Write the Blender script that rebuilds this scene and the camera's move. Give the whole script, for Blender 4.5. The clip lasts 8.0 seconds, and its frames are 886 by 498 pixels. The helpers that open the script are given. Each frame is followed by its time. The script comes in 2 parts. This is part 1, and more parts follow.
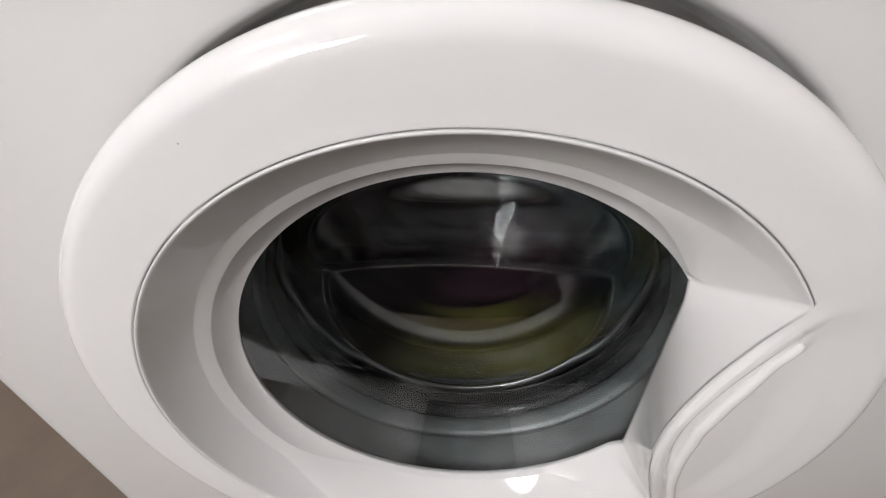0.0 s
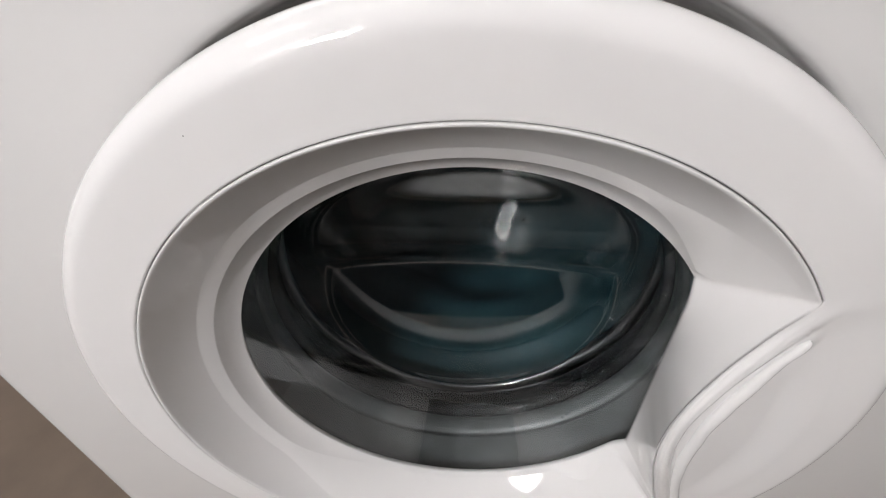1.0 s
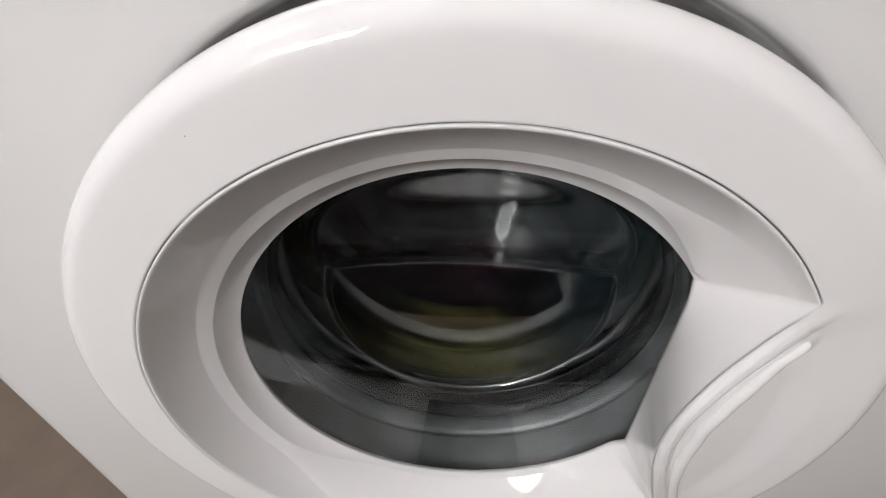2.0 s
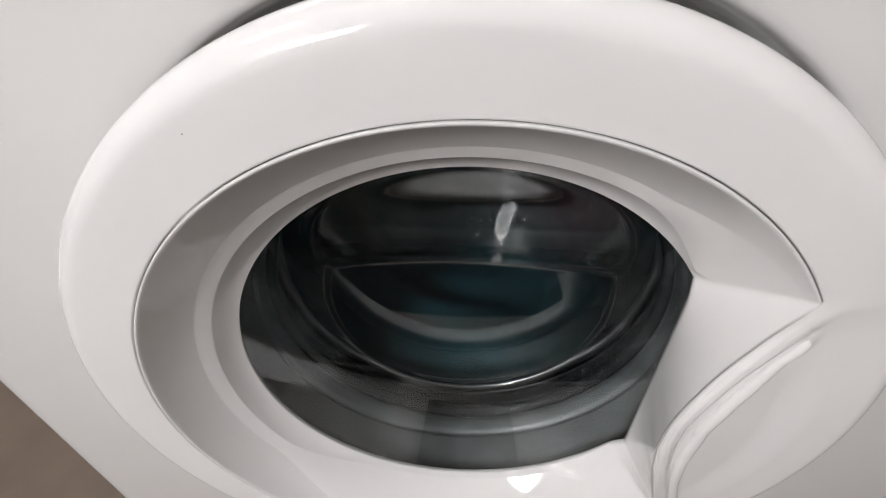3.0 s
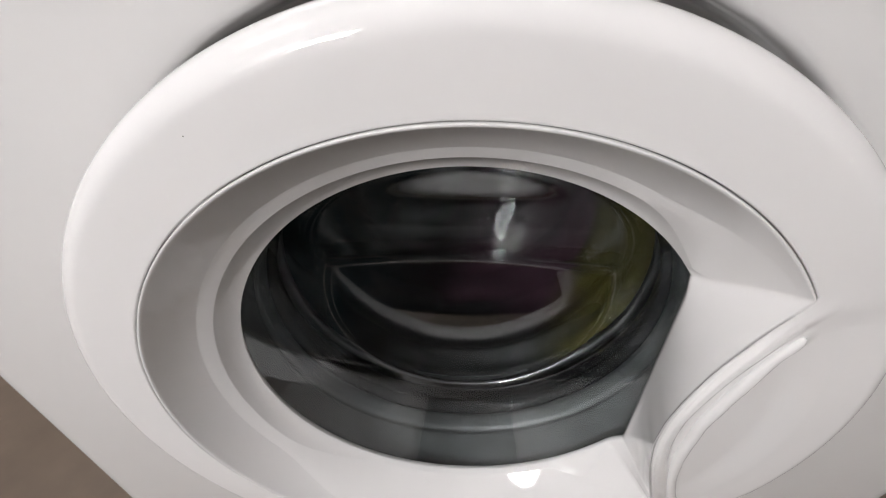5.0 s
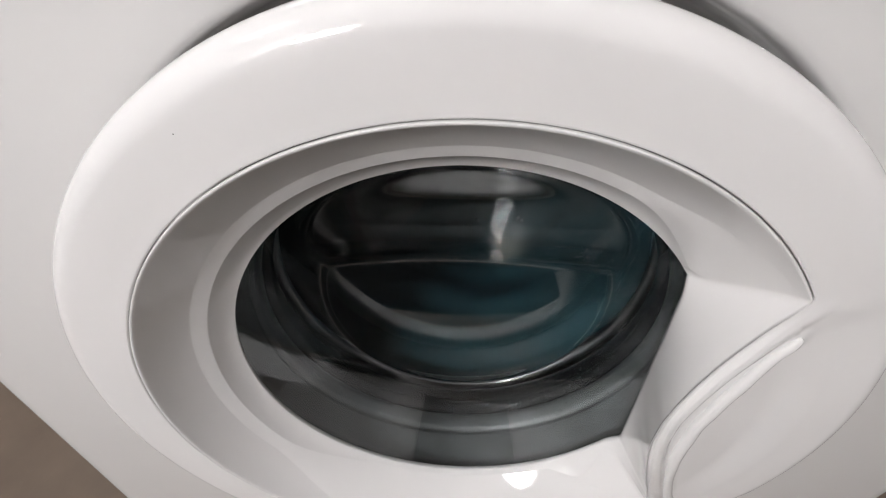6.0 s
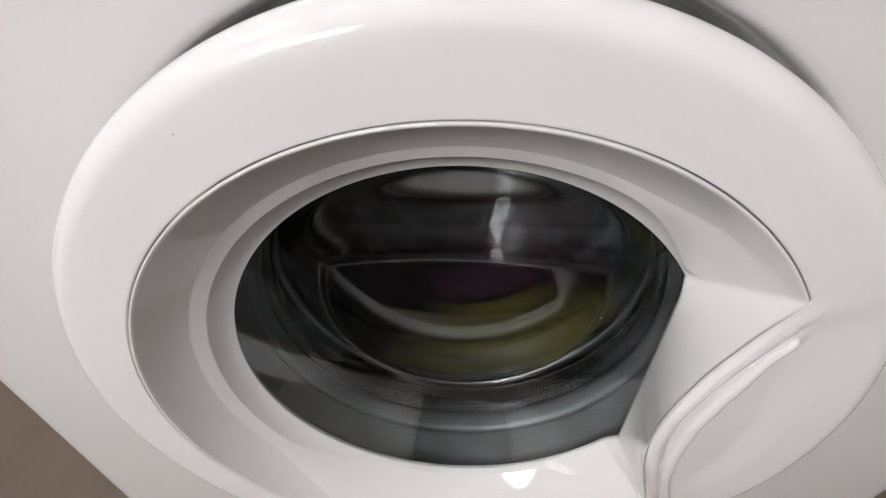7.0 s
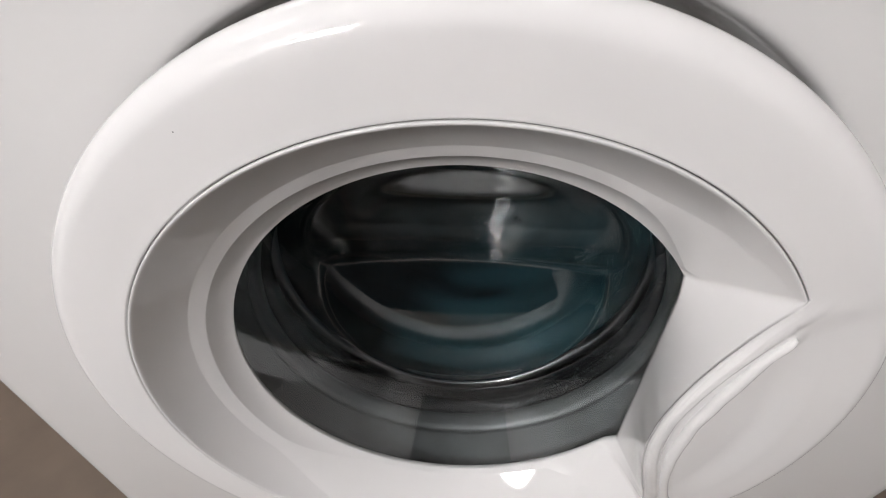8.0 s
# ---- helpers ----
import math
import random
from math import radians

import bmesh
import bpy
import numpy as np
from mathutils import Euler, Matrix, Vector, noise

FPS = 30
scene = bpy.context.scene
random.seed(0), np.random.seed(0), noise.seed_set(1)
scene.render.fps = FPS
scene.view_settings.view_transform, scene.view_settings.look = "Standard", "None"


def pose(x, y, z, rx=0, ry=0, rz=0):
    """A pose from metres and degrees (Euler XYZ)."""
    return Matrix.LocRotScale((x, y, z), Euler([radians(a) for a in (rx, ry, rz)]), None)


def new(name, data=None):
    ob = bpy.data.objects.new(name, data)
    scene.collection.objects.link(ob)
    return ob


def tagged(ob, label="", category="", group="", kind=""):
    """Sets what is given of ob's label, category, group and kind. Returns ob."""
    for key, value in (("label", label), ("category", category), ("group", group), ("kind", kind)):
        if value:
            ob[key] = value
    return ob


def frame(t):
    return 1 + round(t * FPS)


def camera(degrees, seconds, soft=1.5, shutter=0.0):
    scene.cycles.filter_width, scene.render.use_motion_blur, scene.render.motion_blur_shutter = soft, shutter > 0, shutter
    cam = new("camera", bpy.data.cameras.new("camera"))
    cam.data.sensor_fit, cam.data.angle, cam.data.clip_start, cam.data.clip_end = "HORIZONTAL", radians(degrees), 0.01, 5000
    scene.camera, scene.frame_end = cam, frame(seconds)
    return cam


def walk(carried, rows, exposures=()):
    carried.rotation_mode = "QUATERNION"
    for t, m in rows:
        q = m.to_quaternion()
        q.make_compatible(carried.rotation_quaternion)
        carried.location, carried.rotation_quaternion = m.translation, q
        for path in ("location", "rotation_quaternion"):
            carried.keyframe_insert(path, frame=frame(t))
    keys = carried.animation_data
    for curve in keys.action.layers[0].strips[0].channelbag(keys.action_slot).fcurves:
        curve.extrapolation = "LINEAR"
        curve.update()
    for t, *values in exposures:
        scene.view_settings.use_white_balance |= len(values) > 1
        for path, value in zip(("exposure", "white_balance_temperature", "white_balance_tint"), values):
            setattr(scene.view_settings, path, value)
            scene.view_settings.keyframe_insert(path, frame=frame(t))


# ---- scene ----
cam = camera(95.27, 8.0, soft=1.2, shutter=1.0)
PATH = [  # seconds, place in metres, degrees down, to the left, and of lean
    (0.0, -0.0032, -0.1444, 0.6124, 36.76, 2.90, -0.22),
    (0.5, -0.0052, -0.1439, 0.6102, 36.78, 2.74, -0.20),
    (1.0, -0.0051, -0.1448, 0.6104, 36.74, 2.92, -0.06),
    (1.5, -0.0062, -0.1449, 0.6109, 36.70, 2.66, 0.25),
    (3.0, -0.0061, -0.1445, 0.6099, 36.71, 2.47, 0.33),
    (3.5, -0.0057, -0.1455, 0.6124, 36.77, 2.53, 0.21),
    (4.0, -0.0052, -0.1450, 0.6109, 36.81, 2.57, 0.09),
    (4.5, -0.0060, -0.1456, 0.6115, 36.98, 2.56, 0.03),
    (6.0, -0.0038, -0.1444, 0.6106, 37.10, 2.40, 0.19),
    (6.5, -0.0042, -0.1443, 0.6104, 37.12, 2.25, 0.33),
    (7.0, -0.0034, -0.1446, 0.6112, 37.21, 2.34, 0.40),
    (7.5, -0.0027, -0.1440, 0.6110, 37.29, 2.42, 0.36),
    (8.0, -0.0033, -0.1451, 0.6109, 37.14, 2.24, 0.65),
]


def aim(x, y, z, down, left, lean):
    return pose(x, y, z, 90 - down, 0, left) @ pose(0, 0, 0, 0, 0, lean)


walk(cam, [(t, aim(*q)) for t, *q in PATH])

# ---- light ----
AXIS = 0.42      # height of the door's axis over the floor

world = bpy.data.worlds.new("sky")
scene.world = world
world.use_nodes = True
wn = world.node_tree
sky = wn.nodes.new("ShaderNodeTexSky")
sky.sky_type, sky.sun_disc = "NISHITA", False
sky.sun_elevation, sky.sun_rotation = radians(40), radians(200)
wn.nodes["Background"].inputs["Strength"].default_value = 0.1
wn.links.new(sky.outputs[0], wn.nodes["Background"].inputs[0])


def area_lamp(name, m, width, height, watts, color):
    data = bpy.data.lights.new(name, "AREA")
    data.shape, data.size, data.size_y = "RECTANGLE", width, height
    data.energy, data.color = watts, color
    ob = new(name, data)
    ob.matrix_world = m
    return ob


BACK, LEFT, RIGHT, REAR, TOP = -1.90, -1.35, 1.00, 0.72, 2.55   # the room's inner faces
WIN_BACK = (-1.03, 1.64, 0.44, 0.55)     # middle x, middle z, width, height
WIN_LEFT = (0.26, 2.05, 0.75, 0.70)      # middle y, middle z, width, height
area_lamp("daylight_back", pose(WIN_BACK[0], BACK - 0.04, WIN_BACK[1], 90, 0, 0), WIN_BACK[2], WIN_BACK[3], 68, (1.0, 0.99, 1.0))
area_lamp("daylight_left", pose(LEFT - 0.04, WIN_LEFT[0], WIN_LEFT[1], 0, -90, 0), WIN_LEFT[3], WIN_LEFT[2], 10, (1.0, 0.98, 1.0))
# Fill lamp added overhead, out of view, to brighten the ring's shoulder.
area_lamp("ceiling_fill", pose(-0.1, 0.18, TOP - 0.02), 1.9, 0.85, 9, (1.0, 0.98, 1.0))


# ---- materials ----
def material(name, color, rough=0.5, metal=0.0, coat=0.0, vary=0.0, scale=30.0, bump=0.0, bump_scale=200.0, rough_vary=0.0):
    """A principled surface whose colour drifts in patches and whose relief is fine grain."""
    m = bpy.data.materials.new(name)
    m.use_nodes = True
    t = m.node_tree
    b = t.nodes["Principled BSDF"]
    b.inputs["Roughness"].default_value = rough
    b.inputs["Metallic"].default_value = metal
    b.inputs["Coat Weight"].default_value = coat
    b.inputs["Coat Roughness"].default_value = 0.03
    b.inputs["Base Color"].default_value = (*color, 1)
    where = t.nodes.new("ShaderNodeTexCoord")
    if vary:
        n = t.nodes.new("ShaderNodeTexNoise")
        n.inputs["Scale"].default_value, n.inputs["Detail"].default_value = scale, 6
        t.links.new(where.outputs["Object"], n.inputs["Vector"])
        r = t.nodes.new("ShaderNodeValToRGB")
        r.color_ramp.elements[0].position, r.color_ramp.elements[1].position = 0.3, 0.7
        r.color_ramp.elements[0].color = (*[c * (1 - vary) for c in color], 1)
        r.color_ramp.elements[1].color = (*[min(1, c * (1 + vary)) for c in color], 1)
        t.links.new(n.outputs[0], r.inputs[0])
        t.links.new(r.outputs[0], b.inputs["Base Color"])
    if rough_vary:
        n = t.nodes.new("ShaderNodeTexNoise")
        n.inputs["Scale"].default_value, n.inputs["Detail"].default_value = scale * 2.3, 8
        t.links.new(where.outputs["Object"], n.inputs["Vector"])
        r = t.nodes.new("ShaderNodeMapRange")
        r.inputs["To Min"].default_value, r.inputs["To Max"].default_value = max(0.02, rough - rough_vary), rough + rough_vary
        t.links.new(n.outputs[0], r.inputs["Value"])
        t.links.new(r.outputs[0], b.inputs["Roughness"])
    if bump:
        n = t.nodes.new("ShaderNodeTexNoise")
        n.inputs["Scale"].default_value, n.inputs["Detail"].default_value = bump_scale, 4
        t.links.new(where.outputs["Object"], n.inputs["Vector"])
        k = t.nodes.new("ShaderNodeBump")
        k.inputs["Strength"].default_value, k.inputs["Distance"].default_value = bump, 0.001
        t.links.new(n.outputs[0], k.inputs["Height"])
        t.links.new(k.outputs[0], b.inputs["Normal"])
    return m


white_plastic = material("white_plastic", (0.745, 0.735, 0.728), 0.05, vary=0.012, scale=9, bump=0.004, bump_scale=500, rough_vary=0.02)
white_enamel = material("white_enamel", (0.64, 0.632, 0.622), 0.18, coat=0.1, vary=0.015, scale=6, bump=0.02, bump_scale=600, rough_vary=0.05)
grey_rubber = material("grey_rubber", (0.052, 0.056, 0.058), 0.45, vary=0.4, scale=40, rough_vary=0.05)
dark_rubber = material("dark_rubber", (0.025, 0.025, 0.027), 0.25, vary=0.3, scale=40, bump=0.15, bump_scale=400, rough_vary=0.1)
# Black wet rubber; the unlit gap's shade is put into its colour too.
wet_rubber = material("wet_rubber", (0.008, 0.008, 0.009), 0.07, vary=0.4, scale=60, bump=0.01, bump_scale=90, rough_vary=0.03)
# Darker than bare steel: the drum's dim inside is put into this colour.
steel = material("steel", (0.16, 0.16, 0.17), 0.32, metal=1.0, vary=0.08, scale=30, rough_vary=0.08)
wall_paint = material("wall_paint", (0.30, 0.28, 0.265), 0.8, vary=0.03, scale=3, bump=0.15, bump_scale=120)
# Unseen walls made paler to bounce fill light onto the door.
bounce_paint = material("bounce_paint", (0.58, 0.56, 0.545), 0.8, vary=0.03, scale=3, bump=0.15, bump_scale=120)
# Ceiling darkened in its colour to dim what the bowl glass mirrors.
ceiling_dimmed = material("ceiling_dimmed", (0.22, 0.216, 0.212), 0.85, vary=0.02, scale=3, bump=0.1, bump_scale=150)
floor_vinyl = material("floor_vinyl", (0.160, 0.122, 0.092), 0.45, vary=0.12, scale=12, bump=0.1, bump_scale=150, rough_vary=0.1)
darkening_pile = material("darkening_pile", (0.010, 0.010, 0.011), 0.95, vary=0.3, scale=60, bump=0.8, bump_scale=500)
frame_paint = material("frame_paint", (0.8, 0.8, 0.79), 0.4, vary=0.02, scale=8)


def clear_glass():
    m = bpy.data.materials.new("clear_glass")
    m.use_nodes = True
    b = m.node_tree.nodes["Principled BSDF"]
    b.inputs["Base Color"].default_value = (0.88, 0.91, 0.91, 1)
    b.inputs["Roughness"].default_value = 0.0
    b.inputs["IOR"].default_value = 1.54
    b.inputs["Transmission Weight"].default_value = 1.0
    return m


glass = clear_glass()
drop_water = clear_glass()
drop_water.name = "drop_water"
drop_water.node_tree.nodes["Principled BSDF"].inputs["IOR"].default_value = 1.33


def cloth(name, color):
    """Woven cloth in uneven patches, the drum's dim light put into its colour."""
    m = material(name, color, 0.85, vary=0.55, scale=14, bump=0.6, bump_scale=350)
    m.node_tree.nodes["Principled BSDF"].inputs["Specular IOR Level"].default_value = 0.12
    return m


# ---- mesh helpers ----
def mesh_object(name, verts, faces, mat, parent=None, label="", smooth=True):
    me = bpy.data.meshes.new(name)
    me.from_pydata([tuple(v) for v in verts], [], faces)
    me.materials.append(mat)
    if smooth:
        me.polygons.foreach_set("use_smooth", [True] * len(me.polygons))
    me.update()
    ob = new(name, me)
    if parent is not None:
        ob.parent = parent
    if label:
        ob["label"] = label
    return ob


def part(name, bm, mat, parent=None, label="", smooth=True):
    me = bpy.data.meshes.new(name)
    bm.to_mesh(me)
    bm.free()
    me.materials.append(mat)
    if smooth:
        me.polygons.foreach_set("use_smooth", [True] * len(me.polygons))
    ob = new(name, me)
    if parent is not None:
        ob.parent = parent
    if label:
        ob["label"] = label
    return ob


def loft(rings, closed_ends=False, loop_rows=False):
    """Faces over rings of equally many points, each ring closed."""
    verts, faces = [], []
    n = len(rings[0])
    for ring in rings:
        verts += list(ring)
    rows = len(rings)
    for i in range(rows if loop_rows else rows - 1):
        a, b = i * n, ((i + 1) % rows) * n
        for j in range(n):
            k = (j + 1) % n
            faces.append((a + j, a + k, b + k, b + j))
    if closed_ends:
        faces.append(tuple(range(n - 1, -1, -1)))
        faces.append(tuple(range((rows - 1) * n, rows * n)))
    return verts, faces


def turned(profile, n=192):
    """Rings about the y axis from (radius, y) pairs."""
    return [[(r * math.cos(2 * math.pi * j / n), y, r * math.sin(2 * math.pi * j / n)) for j in range(n)] for r, y in profile]


def box(x0, x1, y0, y1, z0, z1, bevel=0.0):
    bm = bmesh.new()
    bmesh.ops.create_cube(bm, size=1, matrix=Matrix.Translation(((x0 + x1) / 2, (y0 + y1) / 2, (z0 + z1) / 2)) @ Matrix.Diagonal((x1 - x0, y1 - y0, z1 - z0, 1)))
    if bevel:
        bmesh.ops.bevel(bm, geom=bm.edges[:], offset=bevel, segments=3, affect="EDGES", profile=0.5)
    return bm


def ease(a, b, x):
    t = min(1, max(0, (x - a) / (b - a)))
    return t * t * (3 - 2 * t)


# ---- room ----
def pierced_wall(name, across, height, hole, thick, m, mat):
    """A wall in its own xz plane, its inner face at y = 0, with one rectangular opening."""
    x0, x1 = across
    hx0, hx1, hz0, hz1 = hole
    bm = bmesh.new()
    for a, b, c, d in ((x0, hx0, 0, height), (hx1, x1, 0, height), (hx0, hx1, 0, hz0), (hx0, hx1, hz1, height)):
        bmesh.ops.create_cube(bm, size=1, matrix=Matrix.Translation(((a + b) / 2, -thick / 2, (c + d) / 2)) @ Matrix.Diagonal((b - a, thick, d - c, 1)))
    ob = part(name, bm, mat, smooth=False)
    ob.matrix_world = m
    return tagged(ob, kind="structure")


def build_room():
    tagged(part("floor", box(LEFT - 0.2, RIGHT + 0.2, BACK - 0.2, REAR + 0.2, -0.1, 0), floor_vinyl, smooth=False), "brown vinyl floor under the washing machine", "floor", kind="structure")
    tagged(part("ceiling", box(LEFT - 0.2, RIGHT + 0.2, BACK - 0.2, REAR + 0.2, TOP, TOP + 0.1), ceiling_dimmed, smooth=False), "plain unseen ceiling, coloured dark to dim its reflection", "ceiling", kind="structure")
    x, z, w, h = WIN_BACK
    pierced_wall("wall_south", (LEFT, RIGHT), TOP, (x - w / 2, x + w / 2, z - h / 2, z + h / 2), 0.15, pose(0, BACK, 0), bounce_paint)
    y, z, w, h = WIN_LEFT
    pierced_wall("wall_west", (-REAR, -BACK), TOP, (-y - w / 2, -y + w / 2, z - h / 2, z + h / 2), 0.15, pose(LEFT, 0, 0, 0, 0, -90), bounce_paint)
    tagged(part("wall_east", box(RIGHT, RIGHT + 0.15, BACK, REAR, 0, TOP), bounce_paint, smooth=False), kind="structure")
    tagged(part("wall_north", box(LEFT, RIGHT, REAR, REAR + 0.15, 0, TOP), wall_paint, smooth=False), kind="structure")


def window_frame(name, m, width, height, label):
    """A frame of four bars in a wall's opening, its middle at the origin."""
    whole = tagged(new(name), label, "window", kind="structure")
    whole.matrix_world = m
    w, h, t = width / 2, height / 2, 0.03
    for x0, x1, z0, z1 in ((-w - t, -w, -h - t, h + t), (w, w + t, -h - t, h + t), (-w, w, h, h + t)):
        part("frame_bar", box(x0, x1, -0.02, 0.02, z0, z1, 0.004), frame_paint, whole, smooth=False)
    part("sill", box(-w - 0.06, w + 0.06, -0.02, 0.07, -h - t, -h, 0.004), frame_paint, whole, smooth=False)


def fill_housing():
    """A flat housing, never in view, about the added fill lamp."""
    whole = tagged(new("fill_housing"), "unseen flat white housing about an added fill lamp", "ceiling light")
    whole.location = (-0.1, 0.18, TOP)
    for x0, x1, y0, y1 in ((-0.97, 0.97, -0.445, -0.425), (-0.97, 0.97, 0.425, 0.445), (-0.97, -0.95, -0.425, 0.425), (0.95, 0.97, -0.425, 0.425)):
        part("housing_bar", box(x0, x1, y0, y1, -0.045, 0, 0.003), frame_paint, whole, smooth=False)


def darkening_mat():
    """Unseen low-pile mat before the machine, rounded and bound, added to darken reflections."""
    whole = tagged(new("darkening_mat"), "unseen dark mat before the machine, added to darken reflections", "mat")
    whole.location = (0, -0.62, 0)

    def slab(half_x, half_y, corner, levels):
        rings = []
        for inset, z in levels:
            ring = []
            for k in range(48):
                a = 2 * math.pi * (k + 0.5) / 48
                c, s = math.cos(a), math.sin(a)
                ring.append((math.copysign(half_x - corner, c) + (corner - inset) * c, math.copysign(half_y - corner, s) + (corner - inset) * s, z))
            rings.append(ring)
        return loft(rings, closed_ends=True)

    part_of = [("pile", slab(0.455, 0.325, 0.03, [(0, 0.001), (0, 0.010), (0.004, 0.013)]), "short charcoal pile"), ("binding", slab(0.47, 0.34, 0.04, [(0, 0.0), (0, 0.006), (0.003, 0.009)]), "dark stitched binding")]
    for name, shape, label in part_of:
        mesh_object(name, *shape, darkening_pile, whole, label, smooth=False)


build_room()
darkening_mat()
window_frame("window_1", pose(WIN_BACK[0], BACK + 0.022, WIN_BACK[1]), WIN_BACK[2], WIN_BACK[3], "narrow bright window with a white frame")
window_frame("window_2", pose(LEFT + 0.022, WIN_LEFT[0], WIN_LEFT[1], 0, 0, -90), WIN_LEFT[2], WIN_LEFT[3], "high bright window with a white frame")
fill_housing()

# ---- washing machine ----
HALF, WIDE, FOOT, HEAD, DEEP = 0.303, 0.325, -AXIS + 0.012, 0.435, 0.58    # the cabinet about the door's axis
COLUMNS = 1080


def smoothed(values, n):
    k = np.hanning(2 * n + 3)
    k /= k.sum()
    return np.convolve(np.concatenate([values[-n - 1:], values, values[:n + 1]]), k, "valid")


def curve(x, xs, ys):
    """A smooth curve through the points, without overshoot, level outside."""
    xs, ys = np.array(xs, float), np.array(ys, float)
    h = np.diff(xs)
    d = np.diff(ys) / h
    m = np.zeros(len(xs))
    same = d[:-1] * d[1:] > 0
    m[1:-1] = np.where(same, 2 * d[:-1] * d[1:] / np.where(same, d[:-1] + d[1:], 1), 0)
    x = np.clip(x, xs[0], xs[-1])
    i = np.clip(np.searchsorted(xs, x) - 1, 0, len(h) - 1)
    t = (x - xs[i]) / h[i]
    return ys[i] * (1 + 2 * t) * (1 - t) ** 2 + h[i] * m[i] * t * (1 - t) ** 2 + ys[i + 1] * t * t * (3 - 2 * t) + h[i] * m[i + 1] * t * t * (t - 1)


theta = np.arange(COLUMNS) * 360.0 / COLUMNS
theta = np.where(theta > 180, theta - 360, theta)
grip = np.abs(theta - 0.5)        # degrees from the middle of the grip
crest_r = curve(theta, [-39, -37.2, -36, -35, -31, -20.8, -10.2, 1.0, 9.5, 17.4, 23.6, 28.2, 31.5, 33.9, 35.4, 36, 36.8], [0.152, 0.1515, 0.149, 0.1445, 0.1307, 0.1089, 0.0967, 0.0922, 0.0932, 0.0984, 0.1077, 0.118, 0.129, 0.1392, 0.1475, 0.1502, 0.152])
crest_y = np.array([-0.0365 - 0.0050 * ease(37, 12, g) for g in grip])
cos_t, sin_t = np.cos(np.radians(theta)), np.sin(np.radians(theta))
chord = np.where(np.abs(theta) < 60, 0.1025 / np.maximum(0.2, cos_t + 0.04 * sin_t), 1)
glass_r = np.minimum(0.1233, chord)
glass_y = np.array([-0.0024 - 0.0036 * ease(38, 30, g) for g in grip])
in_grip = np.array([ease(39, 33.5, g) for g in grip])
widen = np.array([ease(64, 37, t) if t > 0 else (ease(-50, -37, t) if t > -50 else ease(-150, -112, t) * ease(-50, -60, t)) for t in theta])     # the bezel's step spreads towards the grip
core = np.array([ease(33, 30, abs(t)) for t in theta])
crest_r = crest_r + (smoothed(crest_r, 14) - crest_r) * core
BEAD_T = np.linspace(29.5, -34, 160)
bead_line = curve(BEAD_T, [-36, -31, -27.4, -19.9, -14, -8.7, -2, 4.2, 14.7, 21.5, 26, 29.5], [0.176, 0.150, 0.1375, 0.1226, 0.1160, 0.1122, 0.1106, 0.1107, 0.1175, 0.1274, 0.1363, 0.1463])
bead_x, bead_z = bead_line * np.cos(np.radians(BEAD_T)), bead_line * np.sin(np.radians(BEAD_T))
bead_r = np.interp(theta, BEAD_T[::-1], bead_line[::-1])
crest_x, crest_z = crest_r * cos_t, crest_r * sin_t
near = np.abs(theta) < 60


def ease_all(a, b, x):
    t = np.clip((x - a) / (b - a), 0, 1)
    return t * t * (3 - 2 * t)


def relief(r):
    """What the grip's rolled edge, the valley behind it and the raised bead add to the ring's depth, for one ring of radii."""
    out = np.zeros(COLUMNS)
    x, z = (r * cos_t)[near], (r * sin_t)[near]
    q = np.sqrt(((x[:, None] - crest_x[near][None]) ** 2 + (z[:, None] - crest_z[near][None]) ** 2).min(1))
    d = np.sqrt(((x[:, None] - bead_x[None]) ** 2 + (z[:, None] - bead_z[None]) ** 2).min(1))
    g, beyond = ease_all(36, 27, grip[near]), (r > bead_r)[near]
    fade = ease_all(-40, -30, theta[near])
    y = -g * 0.0018 * ease_all(0.0004, 0.0040, q) * ease_all(0.0115, 0.0055, q)
    y += ease_all(35, 12, grip[near]) * 0.0026 * ease_all(0.0055, 0.0120, q) * ease_all(0.158, 0.138, r[near])
    y += fade * ease_all(34, 28, theta[near]) * np.where(beyond, 0.0010 * ease_all(0, 0.006, d) * ease_all(0.050, 0.012, d), 0)
    out[near] = y
    return out


def face_y(r):
    """The ring's front: nearly flat, then a full round shoulder."""
    if r < FLAT:
        return -0.0365 - 0.0007 * ease(0.150, FLAT, r)
    k = min(1, (r - FLAT) / (0.185 - FLAT))
    return -0.0372 + ROUND * (1 - (1 - k ** 2.2) ** (1 / 2.2))


FLAT, ROUND = 0.1735, 0.0155      # where the shoulder begins, and how deep it falls
SHOULDER = [(FLAT + (0.185 - FLAT) * math.sin(radians(a)) ** (2 / 2.2), -0.0372 + ROUND * (1 - math.cos(radians(a)) ** (2 / 2.2))) for a in [20 + 2 * k for k in range(36)]]


def polar(r, y, j):
    return (r * cos_t[j], y, r * sin_t[j])


BOWL_DEEP, WALL_SLOPE, RAMP = 0.049, 0.52, (0.1262, 0.545)     # depth of the bowl, how its wall narrows, and where its sloping top starts and how it runs


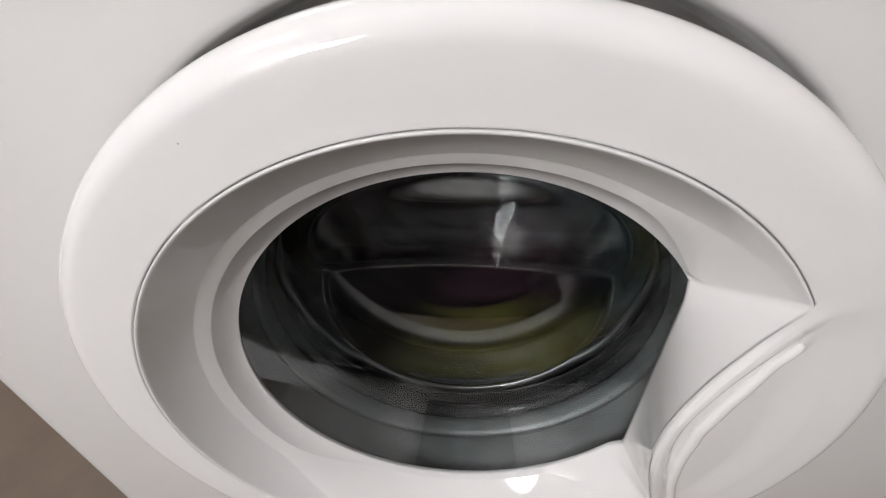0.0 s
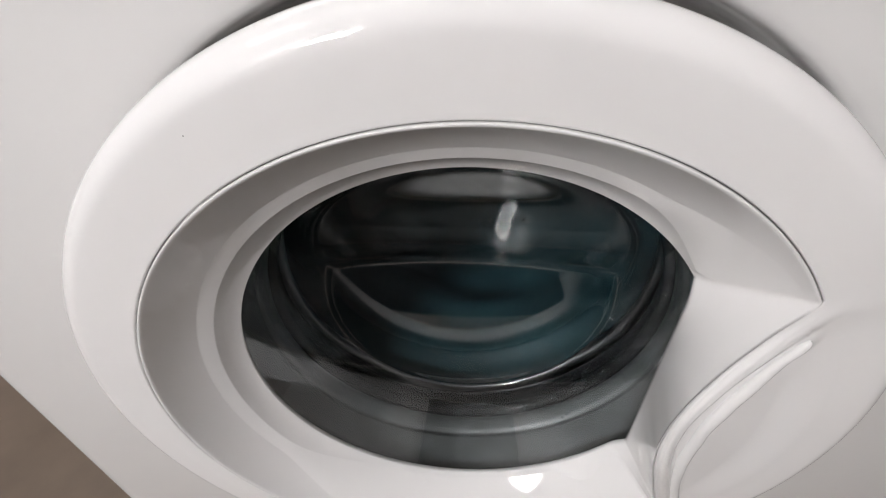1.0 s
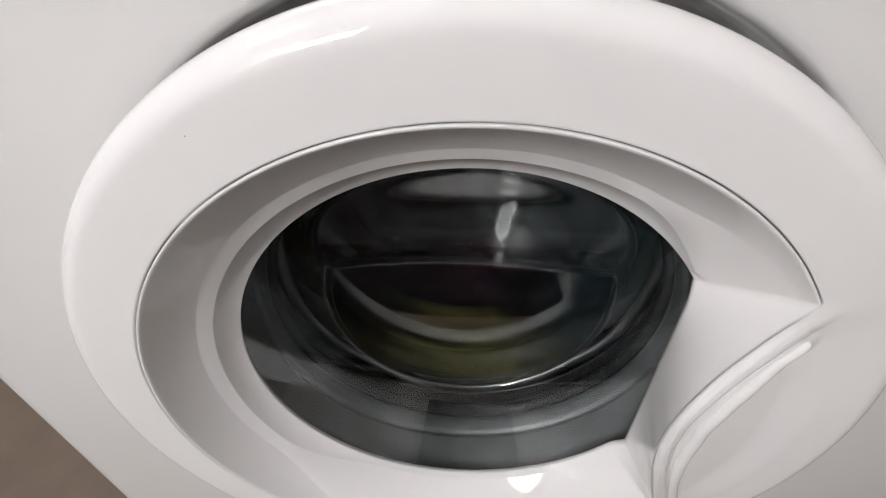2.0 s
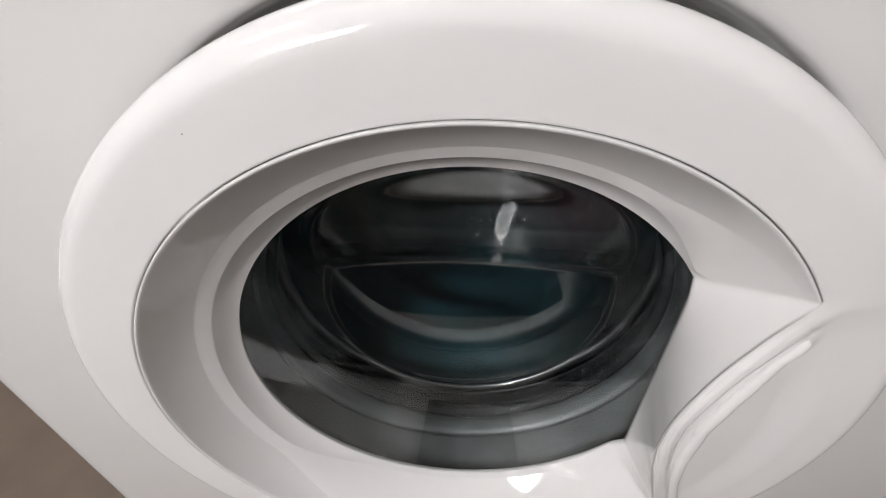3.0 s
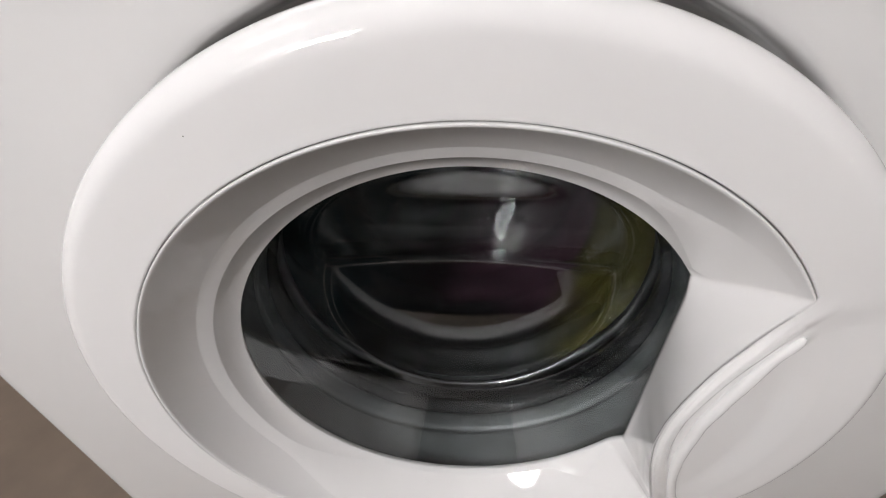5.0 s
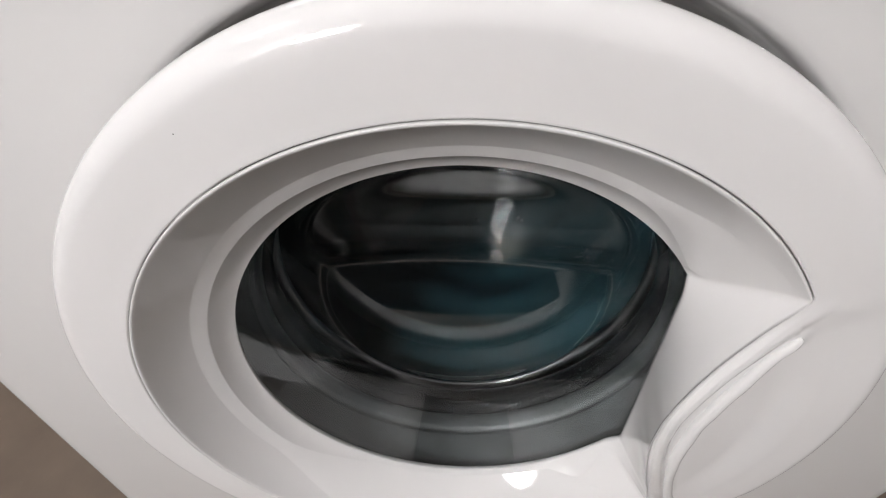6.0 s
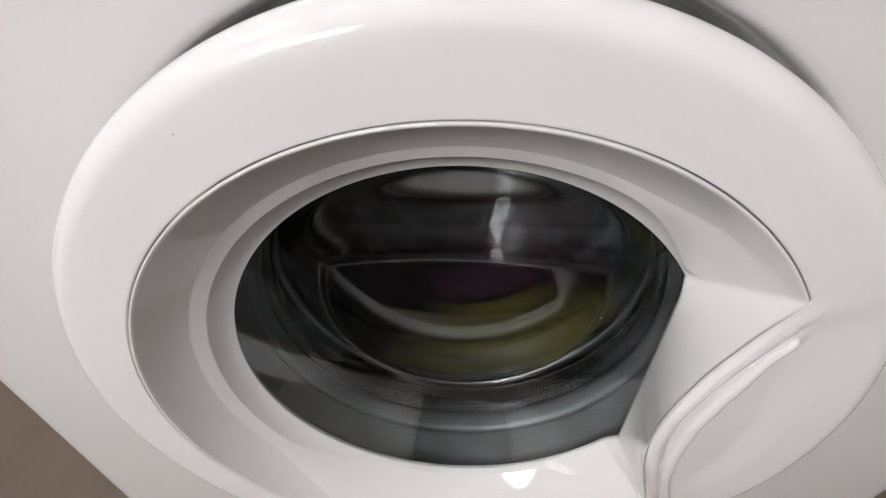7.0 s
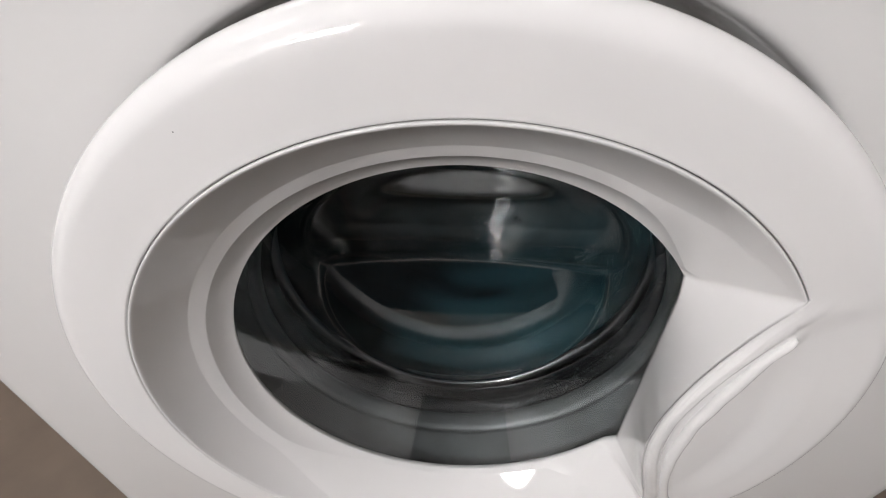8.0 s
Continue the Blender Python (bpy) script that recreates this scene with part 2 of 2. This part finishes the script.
def build_door(machine):
    """The outer ring with its grip, and in it the funnel-shaped bezel and the thin bowl of glass."""
    rings = []
    starts = [(0.00075, 0.0016), (0.00075, 0.0011), (0.0008, 0.0007), (0.0009, 0.00035), (0.00115, 0.00012), (0.0014, 0.00003), (0.0018, 0.0), (0.0024, 0.0)]
    for dr, dy in starts:
        rings.append([polar(crest_r[j] + dr, crest_y[j] + dy * (1 - 0.9 * in_grip[j]), j) for j in range(COLUMNS)])
    first = SHOULDER[0][0]
    for f in np.linspace(0.008, 1, 120) ** 1.1:
        start = crest_r + 0.0024
        radii = start + (first - start) * f
        added = relief(radii)
        ring = []
        for j in range(COLUMNS):
            y = face_y(radii[j])
            y += (crest_y[j] - y) * ease(0.165, min(start[j], 0.15), radii[j])
            ring.append(polar(radii[j], y + added[j], j))
        rings.append(ring)
    for r, y in SHOULDER[1:] + [(0.185, -0.015), (0.1848, -0.0115), (0.1836, -0.0085), (0.181, -0.0065), (0.165, -0.006)]:
        rings.append([polar(r, y, j) for j in range(COLUMNS)])
    door = mesh_object("door", *loft(rings), white_plastic, machine, "round glossy white plastic door ring with moulded grip")

    cuts = [0, 0.04, 0.12, 0.3, 0.55, 0.8, 0.93, 0.985]
    rings = [[polar(crest_r[j] + dr, crest_y[j] + dy * (1 - 0.9 * in_grip[j]), j) for j in range(COLUMNS)] for dr, dy in ((0.0004, 0.0016), (0.0004, 0.0010), (0.00035, 0.0005), (0.0002, 0.0002), (0.0, 0.00003), (-0.0003, 0.0))]
    stations = [(k, c) for k in range(3) for c in cuts] + [(2, 1.0)]
    for i, (k, c) in enumerate(stations):
        u = i / (len(stations) - 1)
        ring = []
        for j in range(COLUMNS):
            g, w = in_grip[j], widen[j]
            ka = [0.03, 0.50 - 0.40 * w, 0.70 + 0.25 * w, 1]
            kb = [0.012, 0.55 - 0.445 * w, 0.685 + 0.22 * w, 1]
            fr, fy = ka[k] + (ka[k + 1] - ka[k]) * c, kb[k] + (kb[k + 1] - kb[k]) * c
            fy += ((0.03, 0, 0.03)[k] * (1 - w) - (0, 0.06, 0)[k] * w * ease(-48, -72, theta[j])) * math.sin(math.pi * c)
            a, b = fr + (u - fr) * g, fy + (u - fy) * g
            ring.append(polar(crest_r[j] + (glass_r[j] - crest_r[j]) * a, crest_y[j] + (glass_y[j] - crest_y[j]) * b, j))
        rings.append(ring)
    rings.append([polar(glass_r[j] + 0.001, glass_y[j] + 0.003, j) for j in range(COLUMNS)])
    rings.append([polar(glass_r[j] + 0.006, glass_y[j] + 0.004, j) for j in range(COLUMNS)])
    mesh_object("bezel", *loft(rings), white_plastic, door, "white funnel-shaped inner bezel with a stepped band")

    tube = []
    sides = 14
    for i, (x, z) in enumerate(zip(bead_x, bead_z)):
        h = max(0, i - 1), min(len(bead_x) - 1, i + 1)
        along = Vector((bead_x[h[1]] - bead_x[h[0]], 0, bead_z[h[1]] - bead_z[h[0]])).normalized()
        across = Vector((along.z, 0, -along.x))
        thick = 0.0030 * math.sqrt(max(0.02, 1 - (1 - min(1, i / 5)) ** 2)) * (0.7 + 0.3 * min(1, i / 25))
        deep = -0.0386 + 0.002 * ease(10, 32, abs(BEAD_T[i]))
        tube.append([Vector((x, deep, z)) + across * thick * math.cos(2 * math.pi * k / sides) + Vector((0, 1, 0)) * thick * math.sin(2 * math.pi * k / sides) for k in range(sides)])
    mesh_object("bead", *loft(tube, closed_ends=True), white_plastic, door, "raised rounded white bead along the grip")
    bm = bmesh.new()
    bmesh.ops.create_uvsphere(bm, u_segments=10, v_segments=6, radius=0.00024, matrix=Matrix.Translation((0.170 * math.cos(radians(119.9)), face_y(0.170), 0.170 * math.sin(radians(119.9)))) @ Matrix.Diagonal((1, 0.3, 0.8, 1)))
    part("mark", bm, dark_rubber, door, "tiny dark speck")

    # the bowl: a shell of even thickness with a sloping top, its end domed towards the user
    n = 420
    angle = 2 * np.pi * np.arange(n) / n
    c, d = np.cos(angle), np.sin(angle)
    inner = []
    side = [(s, 1.0) for s in np.linspace(0, 0.94, 30)]
    corner = [(0.960, 0.999), (0.976, 0.996), (0.988, 0.990), (0.995, 0.981), (0.999, 0.968), (1.0, 0.950)]
    end = [(1.0, k) for k in np.linspace(0.93, 0.012, 40)]

    def outline(s, edge):
        """The bowl's section at a share s of its depth: a round wall that narrows, cut by the flat sloping top."""
        cone, slope = 0.126 - WALL_SLOPE * s * edge, RAMP[0] - s * edge / RAMP[1] + 0.003 * s
        r = np.where(d > 0.03, (cone ** -40 + (slope / np.maximum(d, 0.03)) ** -40) ** (-1 / 40), cone)
        return 0.002 * s + r * c, r * d - 0.003 * s

    def dome(x, z):
        """The end's depth: nearest in the middle, falling away to the rim."""
        return BOWL_DEEP + 0.010 * (1 - np.exp(-(1.35 * x * x + (z - 0.01) ** 2) / 0.010))

    edge = np.full(n, 0.053)
    for _ in range(6):
        edge = dome(*outline(1.0, edge))
    for s, k in side + corner + end:
        x, z = outline(s, edge)
        x, z = x * k, -0.03 + (z + 0.03) * k
        inner.append(np.stack([x, s * (edge if k == 1.0 else dome(x, z)), z], 1))
    inner = np.array(inner)
    normal = np.cross(np.roll(inner, -1, 1) - np.roll(inner, 1, 1), np.gradient(inner, axis=0))
    normal /= np.linalg.norm(normal, axis=2, keepdims=True)
    normal *= np.sign(np.sum(normal[10] * inner[10] * np.array([1, 0, 1]), axis=1).mean())
    outer = inner + 0.0016 * normal
    flange = [[(0.135 * math.cos(t), y, 0.135 * math.sin(t)) for t in angle] for y in (0.0016, 0.0)]
    verts, faces = loft(list(outer[::-1]) + flange + list(inner), closed_ends=True)
    bowl = mesh_object("glass_bowl", verts, faces, glass, door, "clear glass bowl with a sloping top, wet below")
    bowl.visible_shadow = False
    return door


def build_body(machine):
    """The cabinet: a front with a round dish about the door, and its sides, top and back."""
    angles = sorted({round(2 * math.pi * j / 240, 6) for j in range(240)} | {round(math.atan2(z, x) % (2 * math.pi), 6) for x in (-HALF, WIDE) for z in (FOOT, HEAD)})

    def circle(r, y):
        off = 0.0040 * ease(0.24, 0.20, r)        # the dish is shifted off the door's axis to fit the camera's view
        return [(off + r * math.cos(a), y, 0.4 * off + r * math.sin(a)) for a in angles]

    def sheet(inset, y):
        ring = []
        for a in angles:
            c, s = math.cos(a), math.sin(a)
            k = min(((WIDE if c > 0 else HALF) - inset) / abs(c) if abs(c) > 1e-6 else 9, ((HEAD if s > 0 else -FOOT) - inset) / abs(s) if abs(s) > 1e-6 else 9)
            ring.append((k * c, y, k * s))
        return ring

    rings = [circle(0.150, 0.045), circle(0.150, 0.028), circle(0.152, 0.0265), circle(0.180, 0.0265), circle(0.1862, 0.0255), circle(0.1873, 0.022), circle(0.1876, 0.010), circle(0.1880, 0.005), circle(0.1888, 0.0025), circle(0.1902, 0.0010), circle(0.193, 0.0003), circle(0.200, 0.0), circle(0.215, 0.0), circle(0.24, 0.0)]
    rings += [sheet(0.012, 0.0), sheet(0.006, 0.0004), sheet(0.003, 0.0014), sheet(0.001, 0.0034), sheet(0.0, 0.007), sheet(0.0, 0.02), sheet(0.0, DEEP - 0.01), sheet(0.004, DEEP)]
    verts, faces = loft(rings)
    n = len(angles)
    faces.append(tuple(range(len(verts) - n, len(verts))))
    body = mesh_object("body", verts, faces, white_enamel, machine, "white enamelled steel cabinet")
    for x in (-0.25, 0.25):
        for y in (0.06, 0.52):
            bm = bmesh.new()
            bmesh.ops.create_cone(bm, cap_ends=True, segments=20, radius1=0.02, radius2=0.016, depth=0.0125, matrix=Matrix.Translation((x, y, -AXIS + 0.00625)))
            part("foot", bm, dark_rubber, machine)
    return body


def build_inside(machine):
    """The rubber gasket between cabinet and drum, and the drum."""
    prof = [(0.151, 0.030), (0.146, 0.012), (0.143, 0.006), (0.137, 0.0045), (0.1338, 0.006), (0.1320, 0.010), (0.1307, 0.019), (0.1299, 0.0275), (0.1303, 0.0292), (0.1313, 0.0304), (0.1316, 0.0316), (0.1310, 0.0328), (0.1296, 0.0338), (0.1290, 0.0360), (0.1288, 0.041), (0.1292, 0.0455), (0.1325, 0.0475), (0.150, 0.049)]
    gasket = mesh_object("gasket", *loft(turned(prof, 320)), grey_rubber, machine, "grey wet rubber door gasket")
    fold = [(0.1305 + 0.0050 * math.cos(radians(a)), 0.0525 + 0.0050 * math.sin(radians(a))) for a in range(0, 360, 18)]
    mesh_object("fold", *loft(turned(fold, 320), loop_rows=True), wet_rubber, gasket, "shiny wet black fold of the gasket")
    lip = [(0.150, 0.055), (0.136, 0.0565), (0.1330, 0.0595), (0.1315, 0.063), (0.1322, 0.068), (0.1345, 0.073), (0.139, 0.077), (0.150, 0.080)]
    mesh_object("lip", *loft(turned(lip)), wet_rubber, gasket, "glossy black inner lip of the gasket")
    wall = [(0.232, 0.090), (0.236, 0.094), (0.2365, 0.11), (0.2365, 0.40), (0.230, 0.41), (0.16, 0.405), (0.15, 0.395), (0.06, 0.39), (0.05, 0.40), (0.004, 0.40)]
    rim = [(0.150, 0.092), (0.146, 0.086), (0.141, 0.082), (0.136, 0.082), (0.134, 0.086), (0.137, 0.090), (0.150, 0.094), (0.20, 0.088), (0.232, 0.090)]
    drum = mesh_object("drum", *loft(turned(rim + wall[1:])), steel, machine, "stainless steel drum, spinning")
    for k in range(3):
        bm = bmesh.new()
        bmesh.ops.create_cube(bm, size=1, matrix=Matrix.Rotation(radians(120 * k + 20), 4, "Y") @ Matrix.Translation((0, 0.25, -0.215)) @ Matrix.Diagonal((0.05, 0.26, 0.045, 1)))
        bmesh.ops.bevel(bm, geom=bm.edges[:], offset=0.012, segments=3, affect="EDGES", profile=0.5)
        part("paddle", bm, steel, drum)
    return drum


def laundry(name, label, start, span, inner, mat, seed, front=0.088, length=0.29):
    """One garment flung out against the drum: a thick sheet over a stretch of the drum's wall, its folds drawn out along the spin."""
    rnd = random.Random(seed)
    cols, rows = 72, 26
    waves = [(rnd.uniform(0, 6.28), rnd.uniform(18, 60), rnd.uniform(1.0, 3.0), rnd.uniform(0.002, 0.007)) for _ in range(9)]
    verts, faces = [], []

    def at(u, v, outside):
        a = radians(start + span * (u - 0.5) * (0.94 + 0.06 * math.sin(9 * v + seed)))
        y = front + length * v
        edge = min(1, 5 * min(u, 1 - u)) ** 0.5
        fold = sum(h * math.sin(p + f * v + g * 6 * u) for p, f, g, h in waves)
        lead = ease(0.0, 0.16, v)
        deep = inner * (1 - 0.85 * ease(0.27, 0.37, y))
        r = 0.226 if outside else 0.226 - max(0.004, ((0.226 - deep) * (0.55 + 0.45 * lead) + fold) * edge)
        return (r * math.cos(a), y, r * math.sin(a))

    for outside in (False, True):
        for i in range(cols + 1):
            for k in range(rows + 1):
                verts.append(at(i / cols, k / rows, outside))
    n = (cols + 1) * (rows + 1)
    q = lambda i, k, o: o * n + i * (rows + 1) + k
    for i in range(cols):
        for k in range(rows):
            faces.append((q(i, k, 0), q(i, k + 1, 0), q(i + 1, k + 1, 0), q(i + 1, k, 0)))
            faces.append((q(i, k, 1), q(i + 1, k, 1), q(i + 1, k + 1, 1), q(i, k + 1, 1)))
    for k in range(rows):
        faces.append((q(0, k, 0), q(0, k, 1), q(0, k + 1, 1), q(0, k + 1, 0)))
        faces.append((q(cols, k, 0), q(cols, k + 1, 0), q(cols, k + 1, 1), q(cols, k, 1)))
    for i in range(cols):
        faces.append((q(i, 0, 0), q(i + 1, 0, 0), q(i + 1, 0, 1), q(i, 0, 1)))
        faces.append((q(i, rows, 0), q(i, rows, 1), q(i + 1, rows, 1), q(i + 1, rows, 0)))
    ob = mesh_object(name, verts, faces, mat)
    ob.location = (0, 0, AXIS)
    return tagged(ob, label, "laundry", "laundry in the drum")


def water_drops():
    """Drops that hang on the drum's side of the bowl, thickest low down."""
    rnd = random.Random(21)
    shape = bmesh.new()
    bmesh.ops.create_icosphere(shape, subdivisions=1, radius=1)
    base = [v.co.copy() for v in shape.verts]
    tri = [tuple(v.index for v in f.verts) for f in shape.faces]
    shape.free()
    verts, faces = [], []
    for k in range(560):
        a = radians(rnd.gauss(-60, 20) if k % 4 else rnd.uniform(-175, 0))
        y = rnd.gauss(0.040, 0.0035) if k % 3 else rnd.uniform(0.020, 0.050)
        y = min(0.050, max(0.010, y))
        size = min(0.0012, 0.00028 * math.exp(abs(rnd.gauss(0, 0.75))))
        r = 0.1278 - WALL_SLOPE * y
        mid = Vector((0.036 * y + r * math.cos(a), y, -0.054 * y + r * math.sin(a)))
        if k < 16:      # a few on the sloping top, on the user's side
            y, size = rnd.uniform(0.020, 0.034), rnd.uniform(0.0004, 0.0008)
            mid = Vector((rnd.choice((rnd.uniform(-0.002, 0.012), rnd.uniform(0.022, 0.03))), y, RAMP[0] - y / RAMP[1] - 0.0003))
        n = len(verts)
        verts += [mid + c * size for c in base]
        faces += [tuple(n + i for i in f) for f in tri]
    ob = mesh_object("water_drops", verts, faces, drop_water)
    ob.location = (0, 0, AXIS)
    ob.visible_shadow = False
    return tagged(ob, "small water drops on the inside of the door glass", "water", kind="stuff")


machine = new("washing_machine")
machine.location = (0, 0, AXIS)
tagged(machine, "white front-loading washing machine, spinning a dark wash", "washing machine")
build_body(machine)
build_door(machine)
drum = build_inside(machine)
water_drops()
WASH = [
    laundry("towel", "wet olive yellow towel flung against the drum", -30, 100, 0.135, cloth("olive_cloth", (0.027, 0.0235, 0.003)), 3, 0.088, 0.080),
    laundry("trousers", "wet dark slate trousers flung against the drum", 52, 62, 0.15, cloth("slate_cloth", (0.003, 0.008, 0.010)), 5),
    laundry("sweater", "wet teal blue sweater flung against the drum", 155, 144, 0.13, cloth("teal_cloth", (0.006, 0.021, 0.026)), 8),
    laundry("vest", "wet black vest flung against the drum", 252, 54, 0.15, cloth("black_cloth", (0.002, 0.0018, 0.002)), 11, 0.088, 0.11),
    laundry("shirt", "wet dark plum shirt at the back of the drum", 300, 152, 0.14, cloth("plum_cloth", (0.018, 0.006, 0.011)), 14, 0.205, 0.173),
]


# ---- what moves ----
def spin(t):
    """Degrees that the drum has turned, anticlockwise seen from the door."""
    return 360 * float(np.interp(t, [-1.15, 0.06, 1.27, 2.9, 4.1, 5.85, 7.05, 8.27], [-3, 0, 3, 7, 10, 14, 17, 20]))


def motions():
    times = [k / 15 for k in range(121)]
    walk(drum, [(t, pose(0, 0, 0, 0, -spin(t), 0)) for t in times])
    for ob in WASH:
        walk(ob, [(t, pose(0, 0, AXIS, 0, -spin(t), 0)) for t in times])


motions()
